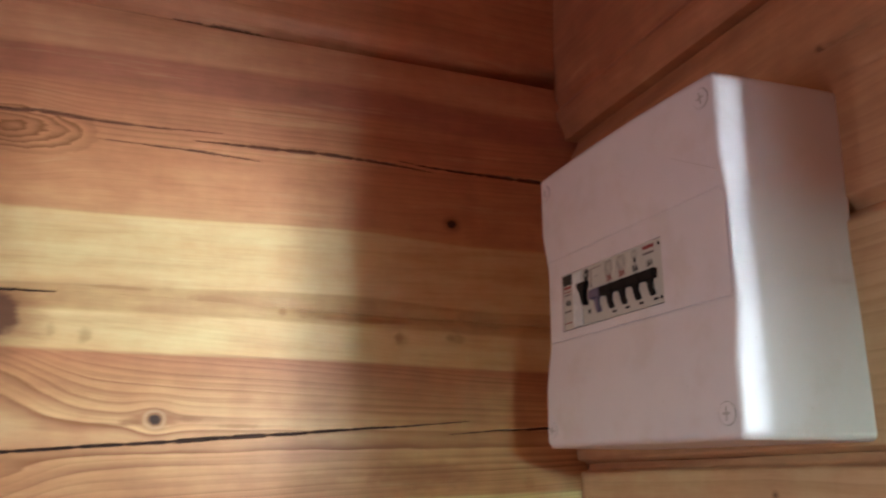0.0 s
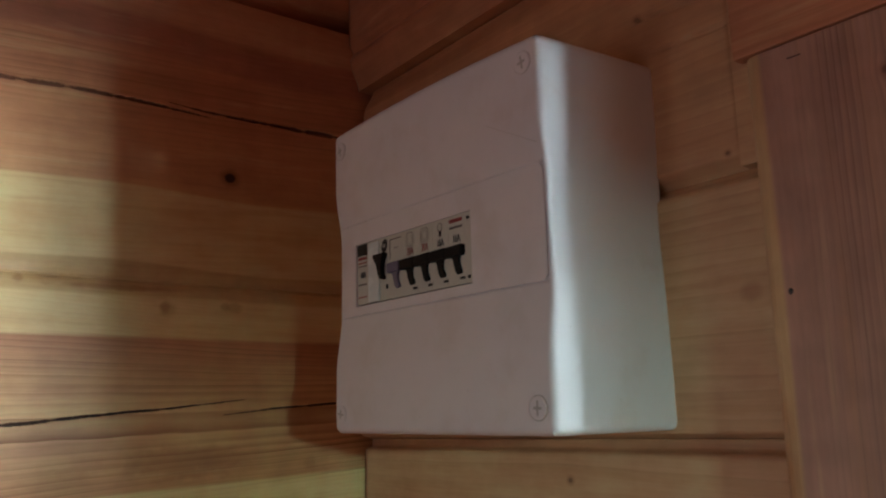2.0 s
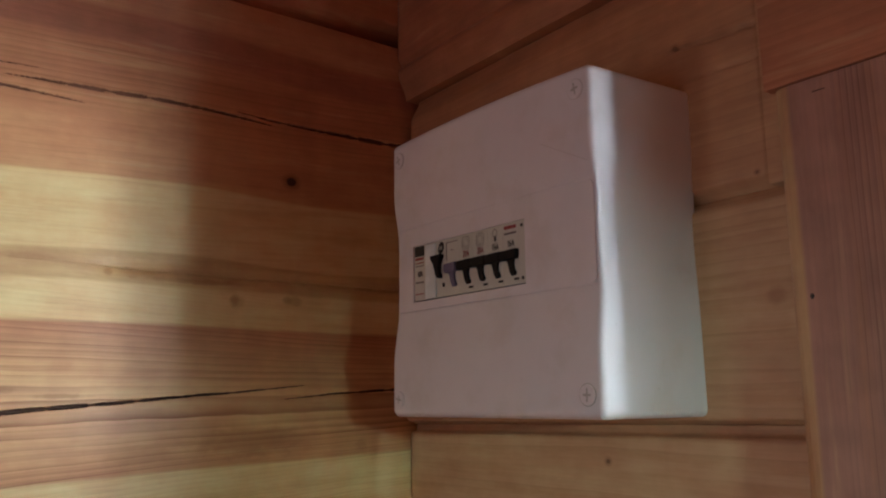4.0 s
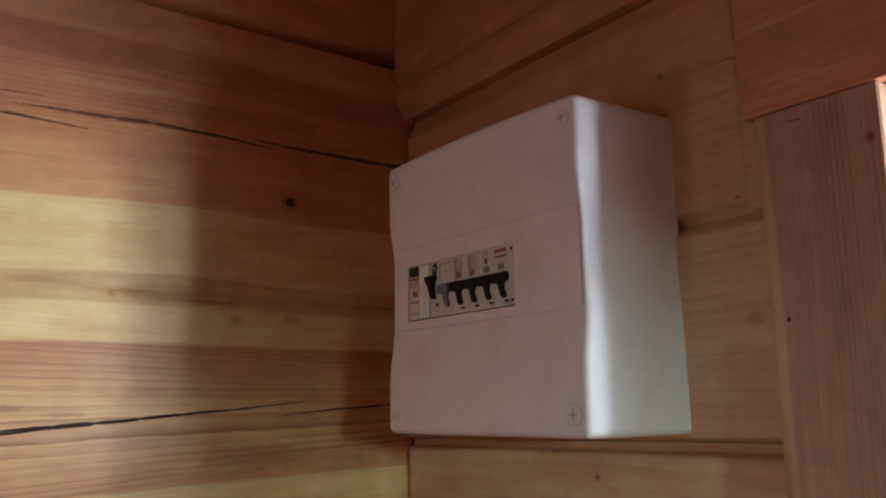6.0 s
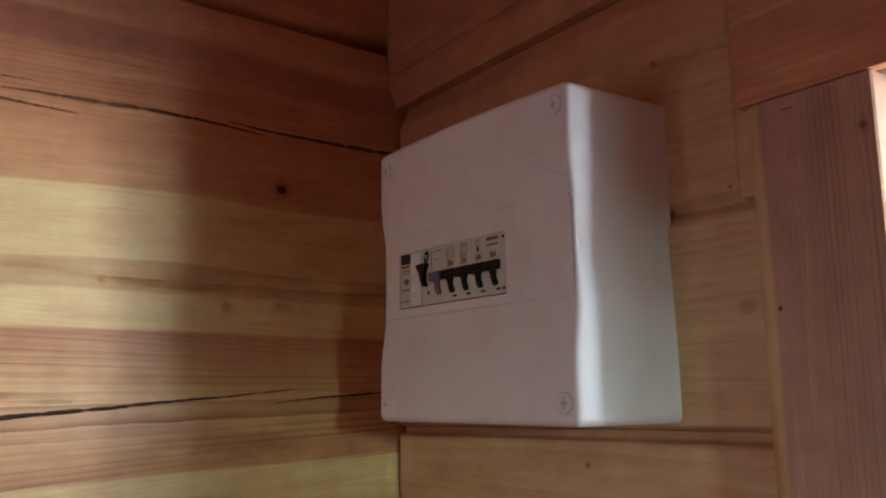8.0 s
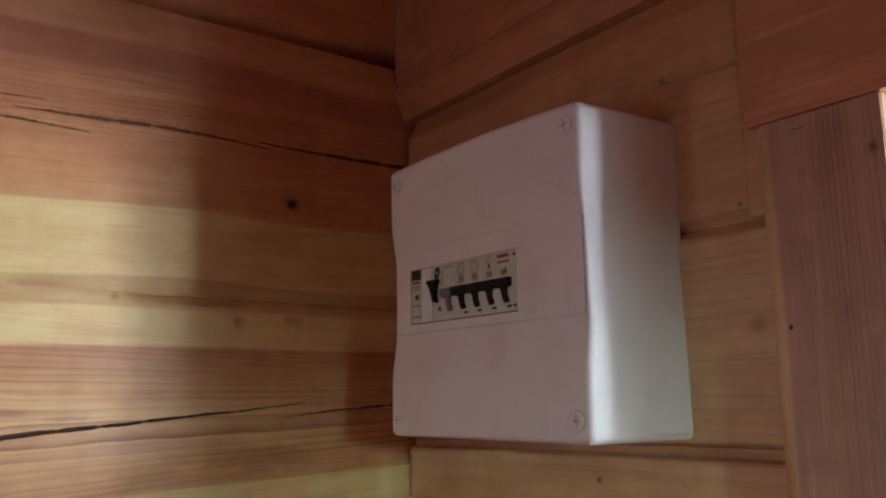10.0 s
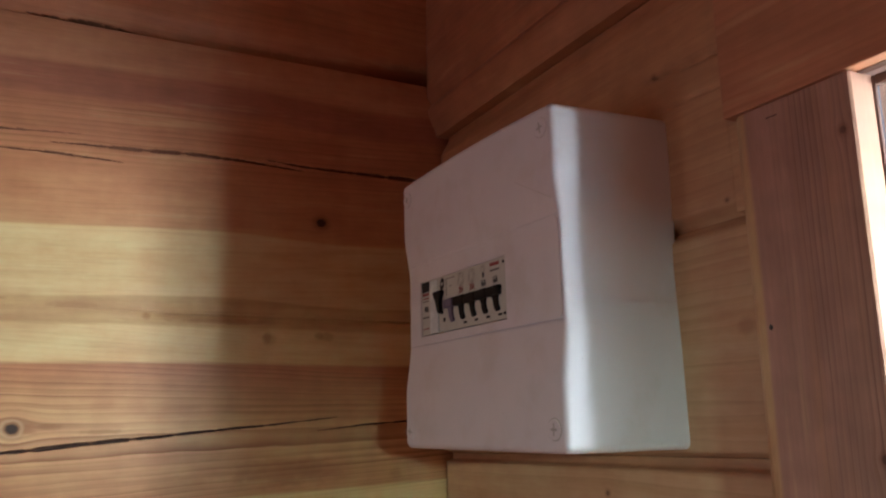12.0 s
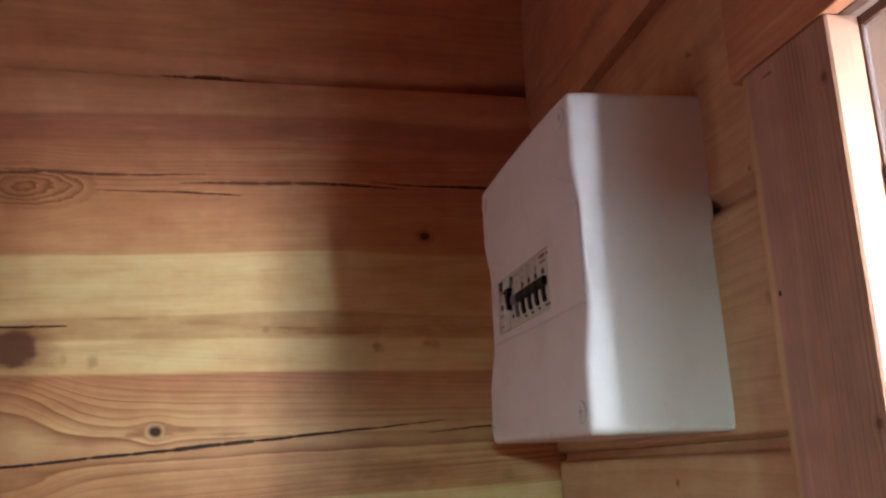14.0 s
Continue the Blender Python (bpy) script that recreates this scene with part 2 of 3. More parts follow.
M_MID = wood("pine_log_mid", 1, 2, [(1.870, BROWN), (1.8805, BROWN), (1.8825, PALE), (1.942, PALE), (1.9445, (0.62, 0.325, 0.150)), (2.005, PINK), (2.022, (0.59, 0.262, 0.135)), (2.054, (0.57, 0.245, 0.130)), (2.060, (0.46, 0.180, 0.110)), (2.084, (0.47, 0.185, 0.110)), (2.089, (0.64, 0.325, 0.180)), (2.124, (0.60, 0.285, 0.155))],
             [(-0.1164, 1.9624, 0.0042, 0.5, 0.95), (-0.505, 1.994, 0.010, 0.9, 0.05)],
             [(1.870, 0.1), (1.93, 0.10), (1.945, 0.12), (1.985, 0.18), (2.015, 0.5), (2.045, 0.6), (2.065, 0.25), (2.124, 0.08)], 0.0048, 1.0, slope=0.042, dip_band=0.012, swirl=(-0.498, 2.003, 0.027, 0.0050), marks=((-0.41, 1.876, 0.03, 0.0016, 0.4), (-0.335, 1.872, 0.02, 0.004, 0.35)))
M_LOW = wood("pine_log_low", 1, 2, [(1.615, PINK), (1.690, PALE), (1.7045, PALE), (1.7070, (0.585, 0.290, 0.130)), (1.735, (0.635, 0.350, 0.160)), (1.762, (0.72, 0.450, 0.225)), (1.79, (0.63, 0.355, 0.165)), (1.8225, (0.525, 0.230, 0.107)), (1.8255, PALE), (1.8550, PALE), (1.858, BROWN), (1.870, BROWN)],
             [(-0.3722, 1.7722, 0.0043, 0.9, 1.0), (-0.500, 1.848, 0.0175, -0.38, 0.92), (-0.1663, 1.8475, 0.0030, 0.3, 0.0), (-0.118, 1.852, 0.0020, 0.3, 0.0)],
             [(1.615, 0.5), (1.70, 0.15), (1.7075, 0.80), (1.73, 1.0), (1.80, 1.0), (1.82, 0.8), (1.827, 0.10), (1.855, 0.10), (1.870, 0.15)], 0.0088, 2.3, foot=(1.76, 1.71, 0.032), heart=(1.757, 0.02, 0.016, 1.0, -0.510, 0.046, 3.2),
             # the wide mark at -0.150, 1.729 paints a shaded patch
             marks=((-0.430, 1.8355, 0.006, 0.0075, 0.40), (-0.455, 1.838, 0.004, 0.006, 0.28), (-0.275, 1.8655, 0.004, 0.0045, 0.45), (-0.205, 1.8628, 0.050, 0.0026, 0.5), (-0.168, 1.8490, 0.0045, 0.007, 0.45), (-0.112, 1.8520, 0.009, 0.005, 0.40), (-0.408, 1.7675, 0.024, 0.0022, 0.5), (-0.390, 1.7700, 0.010, 0.0028, 0.6), (-0.345, 1.7735, 0.012, 0.0030, 0.6), (-0.305, 1.7685, 0.022, 0.0022, 0.5), (-0.150, 1.729, 0.055, 0.014, 0.42), (-0.245, 1.722, 0.03, 0.008, 0.25), (-0.040, 1.722, 0.008, 0.007, 0.3)))
M_TOP = wood("pine_log_top", 1, 2, [(2.12, ROSE), (2.19, PINK), (2.26, ROSE), (2.40, TAN)], [], [(2.12, 0.25), (2.40, 0.4)], 0.009, 5.1)
# lower planks painted paler, upper ones darker, to match the light on them
M_RIGHT = wood("pine_plank_right", 0, 2, [(1.55, (0.68, 0.48, 0.27)), (1.7335, (0.68, 0.48, 0.27)), (1.7355, (0.48, 0.27, 0.14)), (1.7420, (0.52, 0.31, 0.165)), (1.7440, (0.62, 0.42, 0.23)), (1.80, (0.66, 0.46, 0.25)), (1.8895, (0.62, 0.41, 0.22)), (1.8905, (0.60, 0.36, 0.19)), (1.95, (0.56, 0.315, 0.155)), (2.05, (0.51, 0.25, 0.12)), (2.10, (0.47, 0.19, 0.095)), (2.4, (0.50, 0.21, 0.11))],
               [(0.3425, 2.0012, 0.0018, 0.6, 0.4), (0.398, 1.900, 0.0012, 0.3, 0.5), (0.2613, 1.718, 0.0017, 0.5, 0.5), (0.405, 1.822, 0.0030, 0.5, 0.0)],
               [(1.55, 0.25), (1.742, 0.2), (1.89, 0.4), (2.0, 0.3), (2.4, 0.3)], 0.0075, 8.8, 0.5)
# the rounded outer edge is painted lighter, for the bounce light on it
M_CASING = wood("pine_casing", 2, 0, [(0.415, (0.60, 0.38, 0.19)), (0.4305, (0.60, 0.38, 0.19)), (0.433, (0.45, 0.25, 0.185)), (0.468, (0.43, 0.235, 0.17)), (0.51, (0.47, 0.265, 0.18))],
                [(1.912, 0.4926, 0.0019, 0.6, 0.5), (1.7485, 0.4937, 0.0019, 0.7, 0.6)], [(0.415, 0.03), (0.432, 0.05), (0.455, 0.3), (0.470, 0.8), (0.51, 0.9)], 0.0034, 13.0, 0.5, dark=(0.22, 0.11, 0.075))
M_HEADER = wood("pine_header", 0, 2, [(1.93, ROSE), (1.99, (0.46, 0.20, 0.10)), (2.08, ROSE)], [], [(1.93, 0.4), (2.08, 0.3)], 0.007, 17.0, 0.5)
# unseen walls and floor, toned to tint the light they bounce
DEEP, RUST = (0.64, 0.34, 0.20), (0.58, 0.28, 0.16)
M_WALLS = wood("pine_walls", 0, 2, [(0.0, DEEP), (0.8, RUST), (1.6, DEEP), (2.5, RUST)], [], [], 0.012, 21.0, 0.5)
M_WALLS_SIDE = wood("pine_walls_side", 1, 2, [(0.0, DEEP), (0.8, RUST), (1.6, DEEP), (2.5, RUST)], [], [], 0.012, 23.0, 0.5)
M_FLOOR = wood("pine_floor", 1, 0, [(0.0, DEEP), (1.2, RUST), (2.9, DEEP)], [], [], 0.012, 27.0, 0.4)
M_PLASTIC = plain("aged_white_plastic", (0.80, 0.765, 0.785), 0.42, dirt=0.30)
M_MODULE = plain("light_module_plastic", (0.60, 0.60, 0.54), 0.38)
# insides of the cracks, with the shade there put into the colour
M_CRACK = plain("crack_shade_wood", (0.25, 0.105, 0.058), 0.9, 0.2, 400.0)
M_SPLIT = plain("split_shade_wood", (0.065, 0.030, 0.018), 0.9, 0.2, 400.0)
M_CLEAR = plain("bluish_white_plastic", (0.78, 0.84, 0.84), 0.25)
M_BLACK = plain("black_plastic", (0.008, 0.007, 0.008), 0.55)
M_BLACK.node_tree.nodes["Principled BSDF"].inputs["Specular IOR Level"].default_value = 0.2
M_VIOLET = plain("grey_violet_plastic", (0.16, 0.14, 0.22), 0.4)
M_INK = plain("dark_ink", (0.014, 0.012, 0.014), 0.6, bump=0.0)
M_GREYINK = plain("grey_ink", (0.17, 0.15, 0.145), 0.6, bump=0.0)
M_RED = plain("red_ink", (0.30, 0.055, 0.05), 0.6, bump=0.0)
M_STEEL = plain("dark_steel", (0.08, 0.07, 0.065), 0.45, metal=1.0)
M_SASH = plain("dark_stained_wood", (0.13, 0.06, 0.04), 0.5, 0.2)
M_SLOT = plain("slot_shade_grey", (0.50, 0.48, 0.47), 0.5)
M_FAINT = plain("scratch_and_seat_shade", (0.66, 0.62, 0.62), 0.5)
glass = Nodes("window_glass")
glass.bsdf.inputs["Transmission Weight"].default_value = 1.0
glass.bsdf.inputs["Roughness"].default_value = 0.0
glass.bsdf.inputs["Base Color"].default_value = (0.97, 1.0, 0.98, 1.0)
M_GLASS = glass.mat

haze = Nodes("overcast_sky")
level = haze.step(haze.place()[2], -0.5, 1.2)
haze.put(haze.bsdf.inputs["Emission Color"], haze.mix(level, (0.55, 0.80, 0.50), (1.0, 1.0, 0.98)))
haze.bsdf.inputs["Emission Strength"].default_value = 7.0
M_HAZE = haze.mat

# ---- mesh helpers ----


def link(name, mesh, material, parent=None, label=""):
    mesh.materials.append(material)
    ob = new(name, mesh)
    if parent:
        ob.parent = parent
    return tagged(ob, label)


def part(name, bm, material, parent=None, label="", smooth=False):
    """One bmesh as one mesh object under a thing or a part."""
    bmesh.ops.recalc_face_normals(bm, faces=bm.faces)
    mesh = bpy.data.meshes.new(name)
    bm.to_mesh(mesh)
    bm.free()
    if smooth:
        mesh.polygons.foreach_set("use_smooth", [True] * len(mesh.polygons))
    return link(name, mesh, material, parent, label)


def block(x0, x1, y0, y1, z0, z1, bevel=0.0, segments=2):
    bm = bmesh.new()
    bmesh.ops.create_cube(bm, size=1.0, matrix=Matrix.LocRotScale(((x0 + x1) / 2, (y0 + y1) / 2, (z0 + z1) / 2), None, (x1 - x0, y1 - y0, z1 - z0)))
    if bevel:
        bmesh.ops.bevel(bm, geom=bm.edges[:], offset=bevel, segments=segments, affect="EDGES", profile=0.5)
    return bm


def prism(outline, y0, y1, bevel=0.0):
    """An outline in x, z drawn out from y0 (front) to y1."""
    bm = bmesh.new()
    front = [bm.verts.new((x, y0, z)) for x, z in outline]
    back = [bm.verts.new((x, y1, z)) for x, z in outline]
    face = bm.faces.new(front)
    bm.faces.new(back[::-1])
    for i in range(len(front)):
        bm.faces.new((front[i], back[i], back[i - 1], front[i - 1]))
    if bevel:
        bmesh.ops.bevel(bm, geom=list(face.edges), offset=bevel, segments=2, affect="EDGES", profile=0.5)
    return bm


def sheet(name, us, vs, relief, place, back, material, parent=None, label="", cracks=None, inside=None):
    """A worked timber face: a grid over us and vs, raised by relief(u, v), with sides drawn back to a depth. place(u, v, h) gives x, y, z arrays."""
    uu, vv = np.meshgrid(us, vs, indexing="ij")
    hh = relief(uu, vv)
    top = np.stack(place(uu, vv, hh), -1).reshape(-1, 3)
    nu, nv = len(us), len(vs)
    idx = np.arange(nu * nv).reshape(nu, nv)
    quads = np.stack([idx[:-1, :-1], idx[1:, :-1], idx[1:, 1:], idx[:-1, 1:]], -1).reshape(-1, 4)
    ring = np.concatenate([idx[:, 0], idx[-1, 1:], idx[-2::-1, -1], idx[0, -2:0:-1]])
    ru, rv = uu.ravel()[ring], vv.ravel()[ring]
    low = np.stack(place(ru, rv, np.full(len(ring), -back)), -1)
    n = len(top)
    k = np.arange(len(ring))
    sides = np.stack([ring, n + k, n + (k + 1) % len(ring), np.roll(ring, -1)], -1)
    mesh = bpy.data.meshes.new(name)
    mesh.from_pydata(np.concatenate([top, low]).tolist(), [], np.concatenate([quads, sides]).tolist() + [(n + k[::-1]).tolist()])
    smooth = np.zeros(len(mesh.polygons), bool)
    smooth[: len(quads)] = True
    mesh.polygons.foreach_set("use_smooth", smooth)
    bm = bmesh.new()
    bm.from_mesh(mesh)
    bmesh.ops.recalc_face_normals(bm, faces=bm.faces)
    bm.to_mesh(mesh)
    bm.free()
    ob = link(name, mesh, material, parent, label)
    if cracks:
        # faces deep in a crack: rough old wood, painted dark for the shade inside
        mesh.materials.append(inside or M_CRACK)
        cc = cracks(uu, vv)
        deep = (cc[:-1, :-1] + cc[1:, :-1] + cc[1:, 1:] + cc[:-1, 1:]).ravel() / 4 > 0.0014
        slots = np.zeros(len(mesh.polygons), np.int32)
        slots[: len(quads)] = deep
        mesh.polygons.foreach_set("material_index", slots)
    return ob


def eased(lo, hi, v):
    t = np.clip((v - lo) / (hi - lo), 0, 1)
    return t * t * (3 - 2 * t)


def wave_1d(u, seed, scale):
    return sum(np.sin(u * scale * f + seed * (3.1 * f + 1)) / f for f in (1.0, 2.3, 4.1, 7.7)) * 0.45


def crack(u, v, points, depth, seed=0.0, jitter=0.0008):
    """The depth of a drying crack along points of (u, v, half width)."""
    pu, pv, pw = (np.array(c) for c in zip(*points))
    centre = np.interp(u, pu, pv) + jitter * wave_1d(u, seed, 60.0)
    half = np.interp(u, pu, pw) * np.clip(0.95 + 0.22 * wave_1d(u, seed + 2, 26.0), 0.05, 1.7)
    inside = (u >= pu[0]) & (u <= pu[-1])
    half = half * np.clip(0.95 + 0.35 * wave_1d(u, seed + 5, 45.0) * eased(0.0, 0.5, wave_1d(u, seed + 9, 14.0)), 0.3, 1.3)
    # splinters bridge it here and there
    half = half * (1 - 0.6 * eased(0.25, 0.45, wave_1d(u, seed + 4, 170.0)))
    deep = np.clip(2.5 * (1 - np.abs(v - centre) / np.maximum(half, 2e-4)), 0, 1)
    return np.where(inside, 0.55 * depth * deep, 0.0)


# ---- the log wall ----
wall_left = tagged(new("wall_left"), "wall of stacked squared pine logs with drying cracks", "wall", kind="structure")
ALONG = np.concatenate([np.linspace(-1.05, -0.66, 4), np.arange(-0.62, 0.0451, 0.002)])


def across_wall(u, v, h):
    return h, u, v


def log_face(u, v):
    return 0.0012 * np.sin(u * 5 + v * 9) + 0.0007 * np.sin(u * 17 + v * 31)


def mid_cracks(u, v):
    return np.maximum.reduce([
        crack(u, v, [(-0.62, 2.0150, 0.0010), (-0.50, 2.0172, 0.0020), (-0.485, 2.0198, 0.0026), (-0.455, 2.0180, 0.0022), (-0.42, 2.0184, 0.0017), (-0.38, 2.0192, 0.0008), (-0.335, 2.0215, 0.0002)], 0.0075, 1.0, 0.0004),
        crack(u, v, [(-0.36, 2.0115, 0.0002), (-0.33, 2.0125, 0.0010), (-0.29, 2.0137, 0.0022), (-0.25, 2.0158, 0.0026), (-0.18, 2.0152, 0.0019), (-0.135, 2.0128, 0.0003)], 0.0085, 2.0, 0.0004),
        crack(u, v, [(-0.17, 2.019, 0.0003), (-0.13, 2.0175, 0.0014), (-0.07, 2.0172, 0.0022), (0.02, 2.0185, 0.0026)], 0.0095, 3.0, 0.0004),
        crack(u, v, [(-0.435, 2.0018, 0.0002), (-0.38, 2.0022, 0.0008), (-0.35, 2.0020, 0.0013), (-0.32, 2.0012, 0.0011), (-0.30, 2.0004, 0.0002)], 0.009, 4.0, 0.0004),
        crack(u, v, [(-0.456, 1.8752, 0.0002), (-0.451, 1.8754, 0.0007), (-0.445, 1.8756, 0.0002)], 0.006, 12.0, 0.0002),
        crack(u, v, [(-0.428, 1.8764, 0.0002), (-0.422, 1.8765, 0.0005), (-0.416, 1.8765, 0.0002)], 0.004, 13.0, 0.0002),
    ])


def low_cracks(u, v):
    return np.maximum.reduce([
        crack(u, v, [(-0.62, 1.7380, 0.0014), (-0.476, 1.7466, 0.0015), (-0.359, 1.7555, 0.0019), (-0.24, 1.7650, 0.0014), (-0.17, 1.7706, 0.0011), (-0.10, 1.7765, 0.0002)], 0.012, 5.0, 0.0005),
        crack(u, v, [(-0.118, 1.7650, 0.0002), (-0.07, 1.7690, 0.0010), (0.02, 1.7745, 0.0013)], 0.010, 6.0, 0.0005),
        crack(u, v, [(-0.29, 1.8690, 0.0002), (-0.25, 1.8690, 0.0014), (-0.16, 1.8686, 0.0012), (-0.09, 1.8688, 0.0018), (0.02, 1.8688, 0.0022)], 0.0024, 11.0, 0.0003),
        crack(u, v, [(-0.54, 1.8700, 0.0016), (-0.485, 1.8688, 0.0016), (-0.455, 1.8690, 0.0005)], 0.009, 7.0, 0.0004),
    ])


def mid_log(u, v):
    h = log_face(u, v) - 0.0026 * eased(-0.30, -0.25, u) * (1 - eased(1.8702, 1.878, v)) - 0.003 * eased(2.108, 2.1250, v)
    return h - mid_cracks(u, v)


def low_log(u, v):
    h = log_face(u, v) - 0.0026 * eased(-0.30, -0.25, u) * eased(1.862, 1.8698, v) - 0.003 * (1 - eased(1.617, 1.63, v))
    h -= low_cracks(u, v)
    return h + 0.004 * eased(-0.03, 0.0, u) * (1 - eased(1.735, 1.755, v))


def top_cracks(u, v):
    return crack(u, v, [(-0.385, 2.1300, 0.0004), (-0.350, 2.1295, 0.0034), (-0.325, 2.1288, 0.0038), (-0.300, 2.1280, 0.0024), (-0.275, 2.1272, 0.0004)], 0.018, 8.0)


def top_log(u, v):
    h = log_face(u, v) - 0.0095 * (1 - eased(2.127, 2.150, v)) - 0.007 * eased(-0.45, -0.20, u) * (1 - eased(2.1265, 2.139, v)) - 0.024 * eased(-0.085, -0.010, u) * (1 - eased(2.130, 2.152, v))
    return h - top_cracks(u, v)


def plain_log(v0, v1):
    return lambda u, v: log_face(u, v) - 0.004 * (1 - eased(v0, v0 + 0.012, v)) - 0.004 * eased(v1 - 0.012, v1, v)


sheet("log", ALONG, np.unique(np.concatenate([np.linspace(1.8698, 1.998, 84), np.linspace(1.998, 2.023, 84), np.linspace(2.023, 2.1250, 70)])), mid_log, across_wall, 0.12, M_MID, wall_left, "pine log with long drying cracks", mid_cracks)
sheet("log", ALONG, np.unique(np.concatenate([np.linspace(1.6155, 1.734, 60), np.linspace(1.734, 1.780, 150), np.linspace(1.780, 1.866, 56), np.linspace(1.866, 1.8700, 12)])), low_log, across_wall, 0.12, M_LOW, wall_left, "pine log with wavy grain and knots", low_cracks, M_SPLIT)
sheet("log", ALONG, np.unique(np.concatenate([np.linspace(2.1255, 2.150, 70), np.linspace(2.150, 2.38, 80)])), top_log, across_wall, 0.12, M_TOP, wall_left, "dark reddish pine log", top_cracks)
for n in range(6):
    top = 1.6145 - n * 0.27
    sheet("log", np.linspace(-1.05, 0.045, 16), np.linspace(top - 0.268, top, 12), plain_log(top - 0.268, top), across_wall, 0.12, M_WALLS_SIDE, wall_left)

# unseen stretch with an opening made for the added side lamp
for y0, y1, z0, z1 in ((-2.4, -2.3, 0.0, 2.38), (-1.2, -1.0505, 0.0, 2.38), (-2.2995, -1.2005, 0.0, 0.85), (-2.2995, -1.2005, 1.85, 2.38)):
    part("wall_panel", block(-0.12, 0.0, y0, y1, z0, z1), M_WALLS_SIDE, wall_left)

# ---- the planked wall with the window ----
wall_right = tagged(new("wall_right"), "pine plank wall with grooved joints beside a window", "wall", kind="structure")


def on_right(u, v, h):
    # the joint below the box is tilted to line up in the camera's view
    lift = (0.0012 + 0.014 * (u - 0.23)) * eased(1.62, 1.735, v) * (1 - eased(1.745, 1.88, v))
    return u, 0.0125 - 0.03 * u - h, v + lift


def plank(name, x0, x1, z0, z1, face, du=0.004, dv=0.0012, label=""):
    return sheet(name, np.linspace(x0, x1, max(2, int((x1 - x0) / du))), np.linspace(z0, z1, max(8, int((z1 - z0) / dv))), face, on_right, 0.030, M_RIGHT, wall_right, label)


def face_a(u, v):
    h = 0.0006 * np.sin(u * 11 + v * 23) - 0.007 * eased(1.7335, 1.7362, v)
    return h


def face_b(u, v):
    h = 0.0006 * np.sin(u * 13 + v * 19) - 0.0085 * (1 - eased(1.7425, 1.7455, v)) - 0.009 * eased(1.881, 1.8900, v)
    return h


def face_c(u, v):
    h = 0.0006 * np.sin(u * 9 + v * 27) - 0.009 * (1 - eased(1.890, 1.899, v)) - 0.010 * eased(2.042, 2.066, v)
    h -= crack(u, v, [(0.335, 2.0000, 0.0004), (0.365, 1.9985, 0.0022), (0.385, 1.9972, 0.0028), (0.404, 1.9962, 0.0034)], 0.007, 9.0, 0.0003)
    h -= crack(u, v, [(0.340, 1.9765, 0.0004), (0.404, 1.9738, 0.0022)], 0.004, 10.0, 0.0003)
    return h


def face_d(u, v):
    return 0.010 + 0.0006 * np.sin(u * 9 + v * 27) - 0.009 * (1 - eased(2.0675, 2.095, v)) - 0.004 * np.exp(-(((v - 2.104) / 0.004) ** 2))


EDGE = 0.4385
plank("plank", 0.0075, EDGE, 1.60, 1.7420, face_a)
plank("plank", 0.0, EDGE, 1.7420, 1.8900, face_b)
plank("plank", 0.0080, 0.406, 1.8900, 2.0665, face_c, label="pine plank with a sawn end and small checks")
plank("plank", 0.0, EDGE, 2.0675, 2.38, face_d, label="reddish pine plank with a rounded lower edge")
part("backing_strip", block(0.4061, EDGE, -0.0002, 0.04, 1.8902, 2.0665), M_RIGHT, wall_right)
for n in range(6):
    top = 1.5995 - n * 0.2665
    plank("plank", 0.0, EDGE, max(0.0, top - 0.266), top, lambda u, v, a=top - 0.266, b=top: -0.005 * (1 - eased(a, a + 0.008, v)) - 0.005 * eased(b - 0.008, b, v), 0.02, 0.01)
# beyond and round the window; its unseen right edge is set to cut the lamps' light
W0, W1, S0, S1 = EDGE + 0.0005, 0.905, 1.685, 1.99
# hidden core, added to stop light leaking between the planks
part("wall_core", block(-0.12, 0.36, 0.046, 0.10, 0.0, 2.43), M_WALLS, wall_right)
part("wall_panel", block(W1, 2.8, -0.004, 0.04, 0.0, 2.38), M_WALLS, wall_right)
part("wall_panel", block(W0, W1 - 0.0005, -0.004, 0.04, 0.0, S0), M_WALLS, wall_right)
part("wall_panel", block(W0, W1 - 0.0005, -0.004, 0.04, S1, 2.38), M_WALLS, wall_right)

# ---- the window with its casing ----
window = tagged(new("window_1"), "bright window in a pine casing, overcast sky outside", "window", kind="structure")


def casing_side(x0, x1, mirror=False):
    """An upright casing board with one well-rounded outer edge."""
    y0, y1, r = -0.0158, -0.0046, 0.0095
    arc = [(x0 + r - r * math.cos(a), y0 + r * 0.75 - r * 0.75 * math.sin(a)) for a in (0, 0.3, 0.6, 0.9, 1.2, math.pi / 2)]
    outline = [(x0, y1)] + arc + [(x1 - 0.0012, y0), (x1, y0 + 0.0012), (x1, y1)]
    if mirror:
        outline = [(x0 + x1 - x, y) for x, y in outline]
    bm = bmesh.new()
    lower = [bm.verts.new((x, y, 1.691)) for x, y in outline]
    upper = [bm.verts.new((x, y, 1.9415)) for x, y in outline]
    bm.faces.new(lower), bm.faces.new(upper)
    for i in range(len(lower)):
        bm.faces.new((lower[i - 1], lower[i], upper[i], upper[i - 1]))
    return bm


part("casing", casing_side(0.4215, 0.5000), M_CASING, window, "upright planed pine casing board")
part("casing", casing_side(0.885, 0.967, True), M_WALLS_SIDE, window)
part("casing_header", block(0.4172, 0.969, -0.0170, -0.0075, 1.9425, 2.0450, 0.0008), M_HEADER, window, "reddish pine header board")
